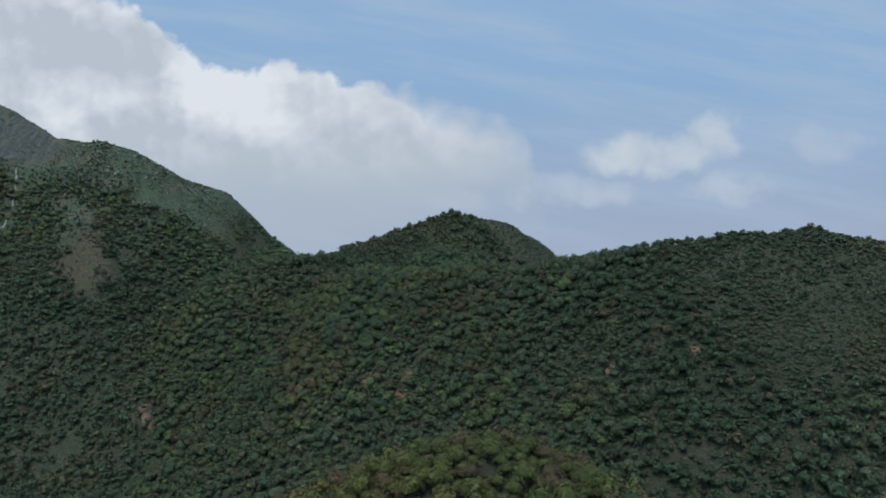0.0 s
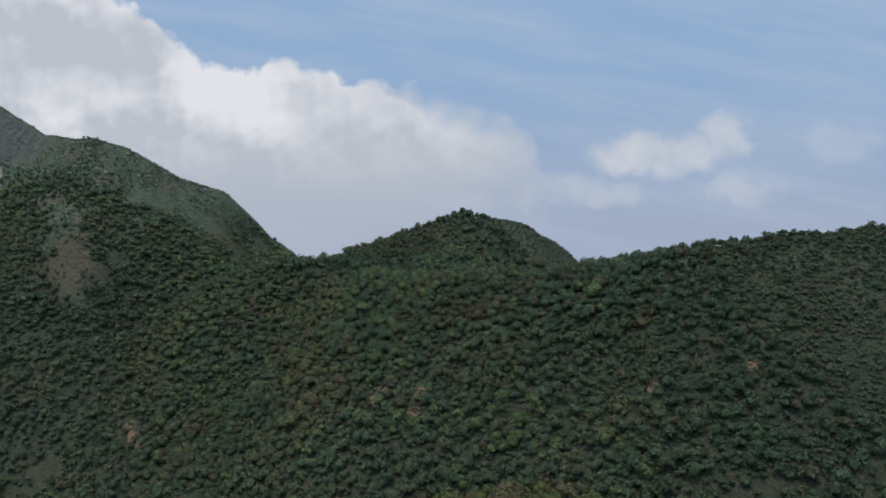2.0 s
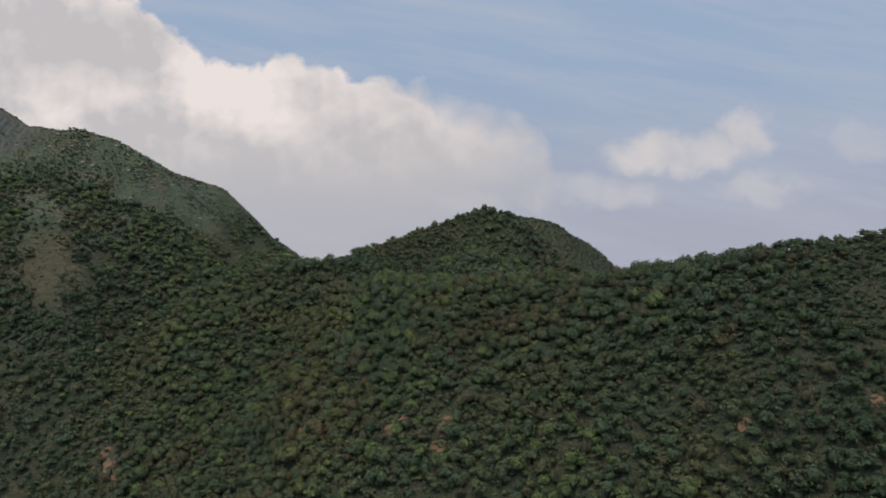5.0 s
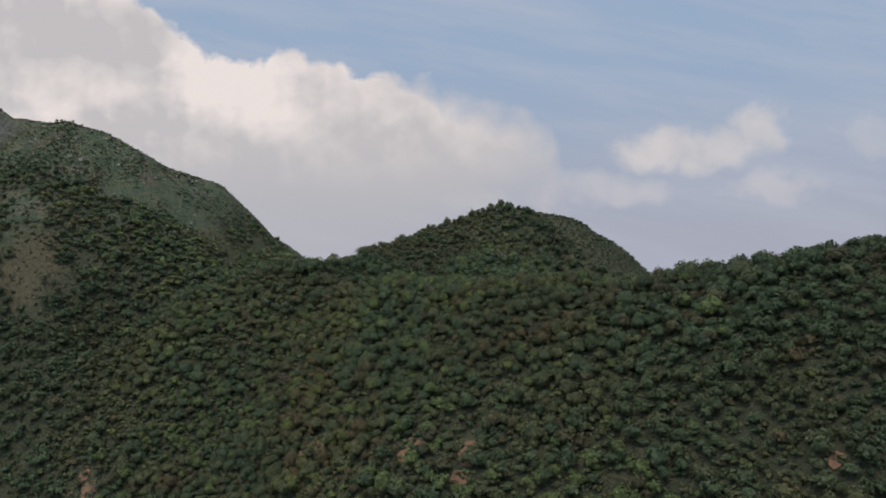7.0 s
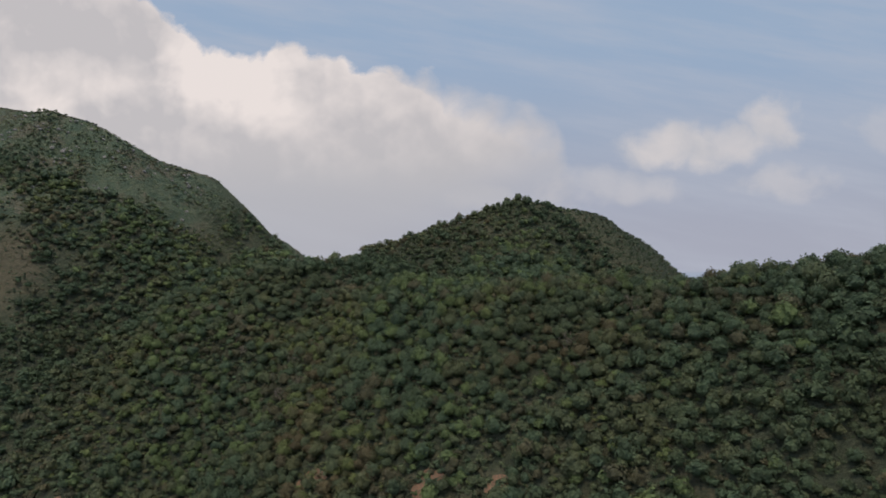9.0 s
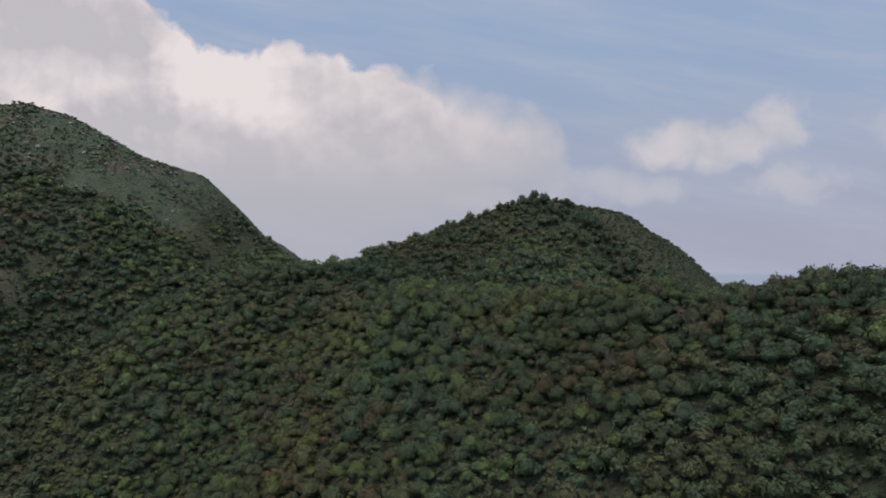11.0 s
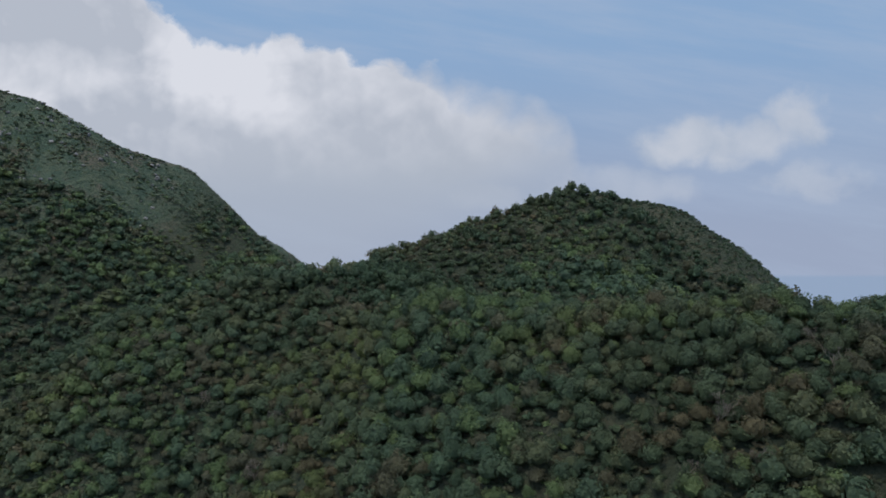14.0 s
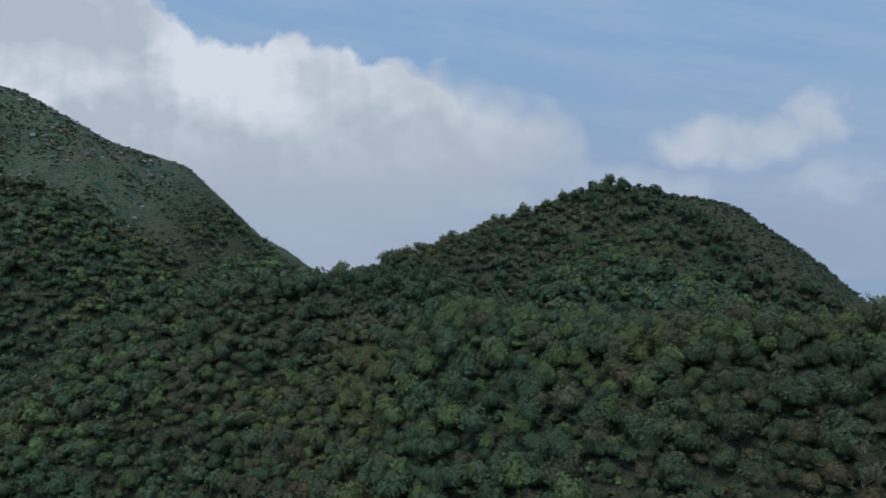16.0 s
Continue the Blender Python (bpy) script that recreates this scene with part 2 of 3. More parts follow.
def fill_mesh(me, verts, faces, smooth=False, slots=None):
    """Fills a mesh from arrays; all faces have the same number of corners."""
    n = faces.shape[1]
    me.vertices.add(len(verts))
    me.vertices.foreach_set("co", np.ascontiguousarray(verts, np.float32).ravel())
    me.loops.add(faces.size)
    me.loops.foreach_set("vertex_index", np.ascontiguousarray(faces, np.int32).ravel())
    me.polygons.add(len(faces))
    me.polygons.foreach_set("loop_start", np.arange(0, faces.size, n, dtype=np.int32))
    me.polygons.foreach_set("use_smooth", np.full(len(faces), smooth))
    if slots is not None:
        me.polygons.foreach_set("material_index", np.ascontiguousarray(slots, np.int32))
    me.update(calc_edges=True)


ground = tagged(grid_mesh("ground", -820, 640, -320, 1130, 5.5, GROUND),
                "steep hills of brown soil and dry scrub under trees", "ground", kind="structure")
bm = bmesh.new()
bmesh.ops.create_circle(bm, cap_ends=True, radius=4900, segments=96, matrix=Matrix.Translation((0, 0, SEA)))
me = bpy.data.meshes.new("water")
bm.to_mesh(me)
me.materials.append(WATER)
tagged(new("water", me), "calm hazy blue sea beyond the hills", "sea", kind="structure")


# ---- sky with clouds, far behind the hills ----
SKY_LOW, SKY_HIGH, SKY_VEIL = (0.37, 0.425, 0.555), (0.29, 0.43, 0.64), (0.44, 0.515, 0.655)
CLOUD_BRIGHT, CLOUD_GREY, CLOUD_LOW = (0.79, 0.785, 0.825), (0.52, 0.545, 0.61), (0.47, 0.505, 0.575)
# the great cloud's upper edge, then the small clouds (centre, half width, half height, weight) and the bright and grey
# places of the great one; all as tangents of the angle from the middle line
CLOUD_EDGE = [(-0.785, 0.56), (-0.481, 0.425), (-0.437, 0.375), (-0.402, 0.350), (-0.368, 0.332), (-0.324, 0.326), (-0.294, 0.312), (-0.278, 0.350),
              (-0.250, 0.346), (-0.211, 0.330), (-0.150, 0.310), (-0.098, 0.300), (-0.055, 0.300), (-0.011, 0.280), (0.041, 0.268), (0.111, 0.252),
              (0.150, 0.225), (0.180, 0.130), (0.215, -0.05)]
SMALL_CLOUDS = [(0.345, 0.180, 0.085, 0.030, 0.9), (0.482, 0.212, 0.042, 0.036, 0.85), (0.428, 0.190, 0.050, 0.024, 0.8), (0.495, 0.122, 0.060, 0.022, 0.5),
                (0.235, 0.117, 0.090, 0.026, 0.5), (0.045, 0.103, 0.050, 0.018, 0.4), (0.66, 0.205, 0.06, 0.03, 0.35)]
LIGHT_PLACES = [(-0.40, 0.305, 0.050, 0.055, 0.50), (-0.345, 0.275, 0.07, 0.04, 0.40), (-0.60, 0.285, 0.065, 0.035, 0.5), (-0.23, 0.285, 0.09, 0.05, 0.25),
                (-0.57, 0.37, 0.12, 0.055, -0.32), (-0.44, 0.21, 0.12, 0.03, -0.15)]


def sky_backdrop():
    k = Nodes("cloudy_sky")
    tc = k.add("ShaderNodeTexCoord")
    sep = k.add("ShaderNodeSeparateXYZ")
    k.put(sep.inputs[0], tc.outputs["Object"])
    u, v = k.math("DIVIDE", sep.outputs[0], sep.outputs[1]), k.math("DIVIDE", sep.outputs[2], sep.outputs[1])

    def joined(a, b):
        n = k.add("ShaderNodeCombineXYZ")
        k.put(n.inputs[0], a), k.put(n.inputs[1], b)
        return n.outputs[0]

    def oval(cu, cv, ru, rv, wu, wv):
        a, b = k.math("DIVIDE", k.math("SUBTRACT", wu, cu), ru), k.math("DIVIDE", k.math("SUBTRACT", wv, cv), rv)
        return k.math("SUBTRACT", 1.0, k.math("ADD", k.math("MULTIPLY", a, a), k.math("MULTIPLY", b, b)))

    def swing(n, size):
        return k.math("MULTIPLY", k.math("SUBTRACT", n, 0.5), size)

    p = joined(u, v)
    broad, other = k.noise(p, 8.0, 3.0, 0.55), k.noise(joined(v, u), 8.0, 3.0, 0.55)
    wu, wv = k.math("ADD", u, swing(broad, 0.045)), k.math("ADD", v, swing(other, 0.04))
    q = joined(wu, wv)
    puff = k.add("ShaderNodeTexVoronoi", feature="SMOOTH_F1", voronoi_dimensions="2D")
    k.put(puff.inputs["Vector"], q)
    puff.inputs["Scale"].default_value = 26.0
    puff.inputs["Smoothness"].default_value = 0.25
    fine = k.noise(q, 22.0, 8.0, 0.62)
    billow = k.math("ADD", k.math("MULTIPLY", puff.outputs["Distance"], -0.030), swing(fine, 0.060))

    ramp = k.add("ShaderNodeValToRGB")
    stops = ramp.color_ramp
    for i, (eu, ev) in enumerate(CLOUD_EDGE):
        at = (eu + 0.8) / 1.05
        e = stops.elements[i] if i < 2 else stops.elements.new(at)
        e.position, e.color = at, ((ev + 0.1) / 0.7,) * 3 + (1.0,)
    k.put(ramp.inputs[0], k.math("DIVIDE", k.math("ADD", wu, 0.8), 1.05))
    grey = k.add("ShaderNodeSeparateColor")
    k.put(grey.inputs[0], ramp.outputs[0])
    top = k.math("SUBTRACT", k.math("MULTIPLY", grey.outputs[0], 0.7), 0.1)
    depth = k.math("ADD", k.math("SUBTRACT", top, v), k.math("ADD", billow, 0.012))
    soft = k.step(u, -0.15, 0.12, 0.016, 0.075)
    heap = k.math("MULTIPLY", k.math("DIVIDE", k.math("ADD", depth, 0.004), soft, clamp=True), k.step(v, 0.02, 0.17, 0.55, 1.0))
    heap = k.math("MULTIPLY", heap, k.step(k.math("ADD", k.math("MULTIPLY", u, 0.6), k.math("SUBTRACT", 0.24, v)), 0.26, 0.08, 0.30, 1.0))

    small = None
    for cu, cv, ru, rv, w in SMALL_CLOUDS:
        o = oval(cu, cv, ru, rv, k.math("ADD", wu, swing(other, 0.12)), k.math("ADD", wv, swing(broad, 0.07)))
        o = k.math("MULTIPLY", k.step(k.math("ADD", o, swing(fine, 2.6)), -1.1, 0.9), w)
        small = o if small is None else k.math("MAXIMUM", small, o)

    # the sunlit sides of the billows, up and to the right
    lift = k.noise(q, 8.0, 4.5, 0.52)
    lee = k.noise(joined(k.math("ADD", wu, 0.012), k.math("ADD", wv, 0.022)), 8.0, 4.5, 0.52)
    relief = k.math("MULTIPLY", k.math("SUBTRACT", lift, lee), 2.6)
    light = k.math("ADD", k.step(depth, 0.0, 0.10, 0.60, 0.22), relief)
    for cu, cv, ru, rv, w in LIGHT_PLACES:
        light = k.math("ADD", light, k.math("MULTIPLY", k.step(oval(cu, cv, ru, rv, k.math("ADD", wu, swing(fine, 0.10)), k.math("ADD", wv, swing(broad, 0.10))), -2.0, 1.0), w))
    light = k.math("ADD", light, swing(broad, 0.5))
    light = k.math("MULTIPLY", light, k.step(u, -0.30, 0.10, 1.0, 0.55), clamp=True)
    white = k.mix(light, CLOUD_GREY, CLOUD_BRIGHT)
    white = k.mix(k.step(v, 0.10, 0.22), CLOUD_LOW, white)

    veil = k.noise(joined(k.math("ADD", u, k.math("MULTIPLY", v, 0.8)), k.math("ADD", k.math("MULTIPLY", v, 5.5), k.math("MULTIPLY", u, 0.9))), 2.4, 6.0, 0.6)
    blue = k.mix(k.step(v, 0.02, 0.36), SKY_LOW, SKY_HIGH)
    blue = k.mix(k.math("MULTIPLY", k.step(veil, 0.36, 0.72), 0.55), blue, SKY_VEIL)
    blue = k.mix(k.step(v, -0.013, -0.007), (0.33, 0.415, 0.56), blue)
    col = k.mix(small, blue, k.mix(k.math("ADD", k.math("MULTIPLY", relief, 1.2), 0.5, clamp=True), (0.50, 0.545, 0.63), (0.64, 0.655, 0.71)))
    col = k.mix(heap, col, white)
    em = k.add("ShaderNodeEmission")
    k.put(em.inputs[0], col)
    em.inputs[1].default_value = 0.558
    mat = k.out(em.outputs[0])
    R, na, ne = 1500.0, 48, 24
    az, el = np.meshgrid(np.radians(np.linspace(-58, 58, na)), np.radians(np.linspace(-8, 38, ne)))
    verts = np.stack([R * np.sin(az) * np.cos(el), R * np.cos(az) * np.cos(el), R * np.sin(el)], -1).reshape(-1, 3)
    i = np.arange(na * ne).reshape(ne, na)
    quads = np.stack([i[:-1, :-1], i[1:, :-1], i[1:, 1:], i[:-1, 1:]], -1).reshape(-1, 4)
    me = bpy.data.meshes.new("backdrop")
    fill_mesh(me, verts, quads, smooth=True)
    me.materials.append(mat)
    ob = new("backdrop", me)
    ob.location = (-25, 125, 0)
    return tagged(ob, "pale blue sky with white and grey heaped clouds", "sky", kind="structure")


sky_backdrop()


# ---- trees ----
def ico(level):
    bm = bmesh.new()
    bmesh.ops.create_icosphere(bm, subdivisions=level, radius=1.0)
    bm.verts.ensure_lookup_table()
    v = np.array([w.co[:] for w in bm.verts])
    f = np.array([[w.index for w in t.verts] for t in bm.faces])
    bm.free()
    return v, f


ICO_V, ICO_F = ico(1)
DOMES = {1: (ICO_V, ICO_F), 2: ico(2)}


def crown_shape(rng, bumps, leaves, wide, tall, leaf, fine=2):
    """A crown as (vertices, triangles): a broad lobed dome of foliage, hung with small leaf sprays; z = 0 is the ground."""
    lump = rng.normal(size=(bumps, 3))
    lump[:, 2] = np.abs(lump[:, 2]) * 0.9 - 0.15
    lump /= np.linalg.norm(lump, axis=1)[:, None]
    swell = rng.uniform(0.82, 1.14, bumps)
    lean = rng.uniform(-0.14, 0.14, 2) * wide
    oval = rng.uniform(0.85, 1.15)

    def surface(d):
        near = np.clip(d @ lump.T, 0, 1)
        r = (0.58 + 0.42 * near ** (3.0 + 0.45 * bumps)) * np.where(near > 0, swell, 1.0)
        r = r.max(1)
        p = d * r[:, None] * (wide * oval, wide / oval, tall * 0.48)
        p[:, 2] = np.where(d[:, 2] < 0, p[:, 2] * 0.9, p[:, 2]) + tall * 0.52
        p[:, :2] += lean * (p[:, 2:] / tall)
        return p

    cv, cf = DOMES[fine]
    cf = cf[cv[cf][:, :, 2].max(1) > -0.55]
    used, cf = np.unique(cf, return_inverse=True)
    cv, cf = cv[used], cf.reshape(-1, 3)
    core = surface(cv)
    core = core - (core - (0, 0, tall * 0.52)) * rng.uniform(0.14, 0.34, (len(core), 1))
    d = rng.normal(size=(leaves, 3))
    d[:, 2] = np.where(d[:, 2] < -0.2, -d[:, 2], d[:, 2])
    d /= np.linalg.norm(d, axis=1)[:, None]
    p = surface(d)
    p += (p - (0, 0, tall * 0.52)) * rng.uniform(-0.19, 0.09, (leaves, 1))
    nrm = d + (0, 0, 0.1) + rng.normal(scale=0.42, size=d.shape)
    nrm /= np.linalg.norm(nrm, axis=1)[:, None]
    t1 = np.cross(nrm, rng.normal(size=d.shape))
    t1 /= np.linalg.norm(t1, axis=1)[:, None]
    t2 = np.cross(nrm, t1)
    s = leaf * rng.uniform(0.6, 1.3, (leaves, 1))
    corners = np.stack([p - t1 * s - t2 * s * 0.5, p + t1 * s - t2 * s * 0.6, p + t2 * s * 1.1], 1).reshape(-1, 3)
    k = len(core) + 3 * np.arange(leaves)[:, None]
    return np.concatenate([core, corners]), np.concatenate([cf, k + (0, 1, 2)])


def trunk_shape(rng, tall, thick):
    """A tapered, slightly bent trunk with three limbs, as (vertices, triangles)."""
    V, F, n = [], [], 0
    top = np.array((rng.uniform(-0.3, 0.3), rng.uniform(-0.3, 0.3), tall * 0.5))
    lines = [(np.array((0, 0, -0.6)), top, thick, thick * 0.6)]
    for j in range(3):
        a = j * 2.1 + rng.uniform(0, 1)
        lines.append((top, top + np.array((math.cos(a) * tall * 0.26, math.sin(a) * tall * 0.26, tall * 0.24)), thick * 0.55, thick * 0.2))
    for a, b, ra, rb in lines:
        ring = np.array([(math.cos(q * math.tau / 5), math.sin(q * math.tau / 5), 0) for q in range(5)])
        V.append(np.concatenate([a + ring * ra, b + ring * rb]))
        for q in range(5):
            r = (q + 1) % 5
            F += [(n + q, n + r, n + 5 + r), (n + q, n + 5 + r, n + 5 + q)]
        n += 10
    return np.concatenate(V), np.array(F)


rng = np.random.default_rng(7)
CLOSEST = [crown_shape(rng, int(rng.integers(8, 15)), 450, 2.08, 4.7, 0.168) for _ in range(14)]
CLOSE = [crown_shape(rng, int(rng.integers(7, 13)), 260, 2.08, 4.7, 0.205) for _ in range(12)]
NEAR = [crown_shape(rng, int(rng.integers(6, 11)), 135, 2.2, 4.7, 0.28) for _ in range(10)]
MID = [crown_shape(rng, int(rng.integers(5, 9)), 100, 2.2, 4.5, 0.33, 1) for _ in range(9)]
FAR = [crown_shape(rng, 6, 42, 2.3, 4.5, 0.45, 1) for _ in range(8)]
PLAIN = [crown_shape(rng, 5, 9, 3.3, 5.0, 0.7, 1) for _ in range(5)]
TUFT = [crown_shape(rng, 3, 9, 1.25, 0.8, 0.28, 1) for _ in range(5)]
SCRUB = [crown_shape(rng, 3, 14, 1.2, 1.5, 0.30, 1) for _ in range(5)]


# bare or withered places and brighter groves: x, y, radius
CLEARINGS = [(-36, 318, 4.0), (-73, 341, 3.4), (-68, 339, 2.6), (-17, 311, 3.0), (-20, 306, 2.6), (67, 262, 1.7), (98, 252, 1.5), (-168, 370, 2.6), (-173, 375, 2.2), (-163, 366, 1.8), (-176, 369, 1.8)]
GRASSY = [(-262, 470, 12), (-251, 459, 9), (-271, 487, 12), (-246, 476, 9), (-285, 506, 10), (-240, 447, 7), (-300, 518, 7), (-240, 494, 6)]
GULLY = [(-365, 557), (-359, 544), (-353, 534), (-347, 522), (-343, 513), (-341, 503), (-347, 496)]
FRESH_GROVES = [(22, 280, 9), (5, 371, 4), (-26, 403, 11), (-44, 414, 11), (26, 369, 5), (-2, 394, 8), (14, 384, 6), (62, 312, 4), (-70, 404, 6)]
DRY_GROVES = [(-123, 413, 7), (-166, 366, 8), (3, 337, 8), (28, 341, 6), (-92, 390, 7), (-60, 358, 5)]


def clearing(x, y):
    """1 inside the small bare clearings of the slope."""
    best = np.zeros(np.shape(x))
    for cx, cy, cr in CLEARINGS + GRASSY + [(x, y, 3.2) for x, y in GULLY[1:]]:
        best = np.maximum(best, np.clip(1.6 - np.hypot((x - cx) * 0.8, y - cy) / cr, 0, 1))
    return best


def bareness(x, y):
    """1 where the hillside carries low scrub in place of trees."""
    edge = 8 * (soft_noise(x, y, 17, 23) - 0.5)
    east_face = np.clip((x - 104 + edge) / 22, 0, 1) * np.clip((y - 215) / 30, 0, 1) * np.clip((330 - y) / 20, 0, 1)
    hill_side = np.clip((x - 14 - (487 - y) * 0.75) / 12, 0, 1) * np.clip((y - 440) / 10, 0, 1)
    face = np.clip((-332 - x) / 8, 0, 1) * np.clip((y - 548) / 8, 0, 1)
    peak = np.clip((-150 - x) / 10, 0, 1) * np.clip((y - 534 - 0.9 * np.clip(x + 178, 0, 40) + 2.6 * edge) / 20, 0, 1) * (1 - 0.16 * np.clip((-285 - x) / 20, 0, 1))
    return np.maximum.reduce([east_face * 0.5, hill_side * 1.7, peak * 1.25, face * 1.6])


def plant(x0, x1, y0, y1, gap, seed, low=False, dry=0.0, share=0.7, outer=False, dense=0.0):
    """Places for trees, or for low scrub, over a stretch of land: x, y, size, kind of leaf."""
    r = np.random.default_rng(seed)
    gx, gy = np.meshgrid(np.arange(x0, x1, gap), np.arange(y0, y1, gap * 0.64))
    gx = gx + (np.arange(gx.shape[0]) % 2)[:, None] * gap * 0.5 + r.uniform(-0.6, 0.6, gx.shape) * gap
    gy = gy + r.uniform(-0.5, 0.5, gy.shape) * gap
    x, y = gx.ravel(), gy.ravel()
    cover = soft_noise(x, y, 30, 11) * 0.6 + soft_noise(x, y, 11, 12) * 0.4 - 0.55 * bareness(x, y) + dense
    open_ground = cover + r.uniform(-0.14, 0.14, x.shape) < 0.17
    open_ground |= clearing(x, y) + r.uniform(-0.35, 0.35, x.shape) > 0.5
    keep = (open_ground | (r.uniform(size=x.shape) < 0.7)) & (r.uniform(size=x.shape) < share) if low else ~open_ground
    size = np.clip(r.lognormal(-0.12, 0.36, x.shape), 0.4, 1.55) * (0.8 + 0.35 * np.clip(cover, 0, 1))
    size *= 1 - 0.5 * np.clip((-178 - x) / 10, 0, 1) * np.clip((y - 536) / 14, 0, 1)
    size *= 1 - 0.2 * np.clip((y - 440) / 12, 0, 1) * (x > -70)
    size *= 1 - 0.42 * np.clip((x - 92) / 25, 0, 1) * np.clip((y - 235) / 25, 0, 1) * (y < 340)
    if low:
        clump = soft_noise(x, y, 13, 21) * 0.6 + soft_noise(x, y, 5, 22) * 0.4
        size = r.uniform(0.6, 1.7, x.shape) * np.where((x < -160) & (y > 455), 0.3 + 0.9 * clump, np.where((x > 8) & (y > 440), 0.62, np.where(x > 92, 0.45 + 0.9 * clump, 1.0)))
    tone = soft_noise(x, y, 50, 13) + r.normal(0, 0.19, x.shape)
    # darker on the hill, more olive mid-slope; mountain woods lightened to stand for haze
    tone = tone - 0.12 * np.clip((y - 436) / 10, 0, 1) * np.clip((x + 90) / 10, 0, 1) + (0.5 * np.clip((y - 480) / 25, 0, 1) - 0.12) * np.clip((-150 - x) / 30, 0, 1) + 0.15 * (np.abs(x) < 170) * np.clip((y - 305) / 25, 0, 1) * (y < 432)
    # cloud shade on the right slope, haze near the crest, put into leaf kinds
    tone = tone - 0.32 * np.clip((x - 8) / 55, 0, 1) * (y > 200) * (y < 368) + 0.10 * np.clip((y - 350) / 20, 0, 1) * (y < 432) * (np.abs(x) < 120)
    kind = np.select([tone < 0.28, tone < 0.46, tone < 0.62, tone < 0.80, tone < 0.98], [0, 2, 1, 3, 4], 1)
    for fx, fy, fr in FRESH_GROVES:
        kind = np.where((np.hypot(x - fx, y - fy) < fr) & (r.uniform(size=x.shape) < 0.75), 4, kind)
    withered = 0.055 + 0.04 * (y > 315) * (y < 432) * (np.abs(x) < 170) + 0.22 * np.clip(soft_noise(x, y, 26, 17) - 0.55, 0, 1) / 0.6 + (0.08 if low else 0.0) + dry
    for fx, fy, fr in DRY_GROVES:
        withered = np.where(np.hypot(x - fx, y - fy) < fr * 1.3, 0.4, withered)
    if low:
        kind = np.where((x < -160) & (y > 455), np.where(kind == 0, 1, np.where(kind == 2, 3, kind)), kind)
    kind = np.where((dry > 0) & (r.uniform(size=x.shape) < 0.97), 6, kind)
    kind = np.where(r.uniform(size=x.shape) < withered, 7 if dry else 5, kind)
    keep &= (np.abs(x) < 0.74 * y + 12) ^ outer
    return x[keep], y[keep], size[keep], kind[keep]


def forest(name, shapes, places, seed, label, category="forest"):
    """Many plants as one object of real leaf and core geometry."""
    r = np.random.default_rng(seed)
    x, y, size, kind = places
    if not len(x):
        return None
    z = height(x, y)
    V, F, S, n = [], [], [], 0
    pick, turn, tall = r.integers(len(shapes), size=len(x)), r.uniform(0, math.tau, len(x)), r.uniform(0.8, 1.25, len(x))
    for i in range(len(x)):
        v, f = shapes[pick[i]]
        c, s = math.cos(turn[i]) * size[i], math.sin(turn[i]) * size[i]
        w = np.empty_like(v)
        w[:, 0] = v[:, 0] * c - v[:, 1] * s + x[i]
        w[:, 1] = v[:, 0] * s + v[:, 1] * c + y[i]
        w[:, 2] = v[:, 2] * size[i] * tall[i] + z[i] - 0.5
        V.append(w), F.append(f + n), S.append(np.full(len(f), kind[i]))
        n += len(v)
    me = bpy.data.meshes.new(name)
    fill_mesh(me, np.concatenate(V), np.concatenate(F), smooth=True, slots=np.concatenate(S))
    for m in LEAVES:
        me.materials.append(m)
    return tagged(new(name, me), label, category, kind="stuff")


def pick_out(places, test):
    return tuple(a[test] for a in places)


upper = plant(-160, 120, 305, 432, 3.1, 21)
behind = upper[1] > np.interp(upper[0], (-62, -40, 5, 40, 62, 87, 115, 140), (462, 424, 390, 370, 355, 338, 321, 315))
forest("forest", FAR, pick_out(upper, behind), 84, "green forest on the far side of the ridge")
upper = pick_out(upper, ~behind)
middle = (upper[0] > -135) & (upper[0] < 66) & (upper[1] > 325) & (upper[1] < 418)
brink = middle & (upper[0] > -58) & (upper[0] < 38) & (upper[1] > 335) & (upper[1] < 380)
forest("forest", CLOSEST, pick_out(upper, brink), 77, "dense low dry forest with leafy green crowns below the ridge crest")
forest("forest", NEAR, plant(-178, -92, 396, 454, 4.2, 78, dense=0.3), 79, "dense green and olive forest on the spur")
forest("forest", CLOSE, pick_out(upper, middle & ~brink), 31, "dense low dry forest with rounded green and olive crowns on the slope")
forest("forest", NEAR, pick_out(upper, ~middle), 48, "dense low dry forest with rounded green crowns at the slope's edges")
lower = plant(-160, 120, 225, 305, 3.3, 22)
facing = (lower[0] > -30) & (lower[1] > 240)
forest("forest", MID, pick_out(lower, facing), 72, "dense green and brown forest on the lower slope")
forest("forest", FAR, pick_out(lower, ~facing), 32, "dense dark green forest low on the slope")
forest("forest", FAR, plant(120, 270, 150, 335, 3.6, 23), 33, "dark green forest and scrub along the ridge")
forest("forest", FAR, plant(60, 120, 160, 225, 3.9, 41), 42, "dark green forest at the foot of the slope")
hill = plant(-125, 130, 432, 512, 3.4, 24, dense=0.15)
forest("forest", FAR, pick_out(hill, hill[1] > 497), 85, "green forest on the far side of the rounded hill")
forest("forest", MID, pick_out(hill, hill[1] <= 497), 34, "dark green forest over the rounded hill")
forest("forest", FAR, plant(-440, -125, 432, 650, 3.35, 25, dense=0.16), 35, "green forest and scrub climbing the mountain")
forest("forest", FAR, plant(-400, -160, 230, 432, 4.0, 26), 36, "green forest on the valley side")
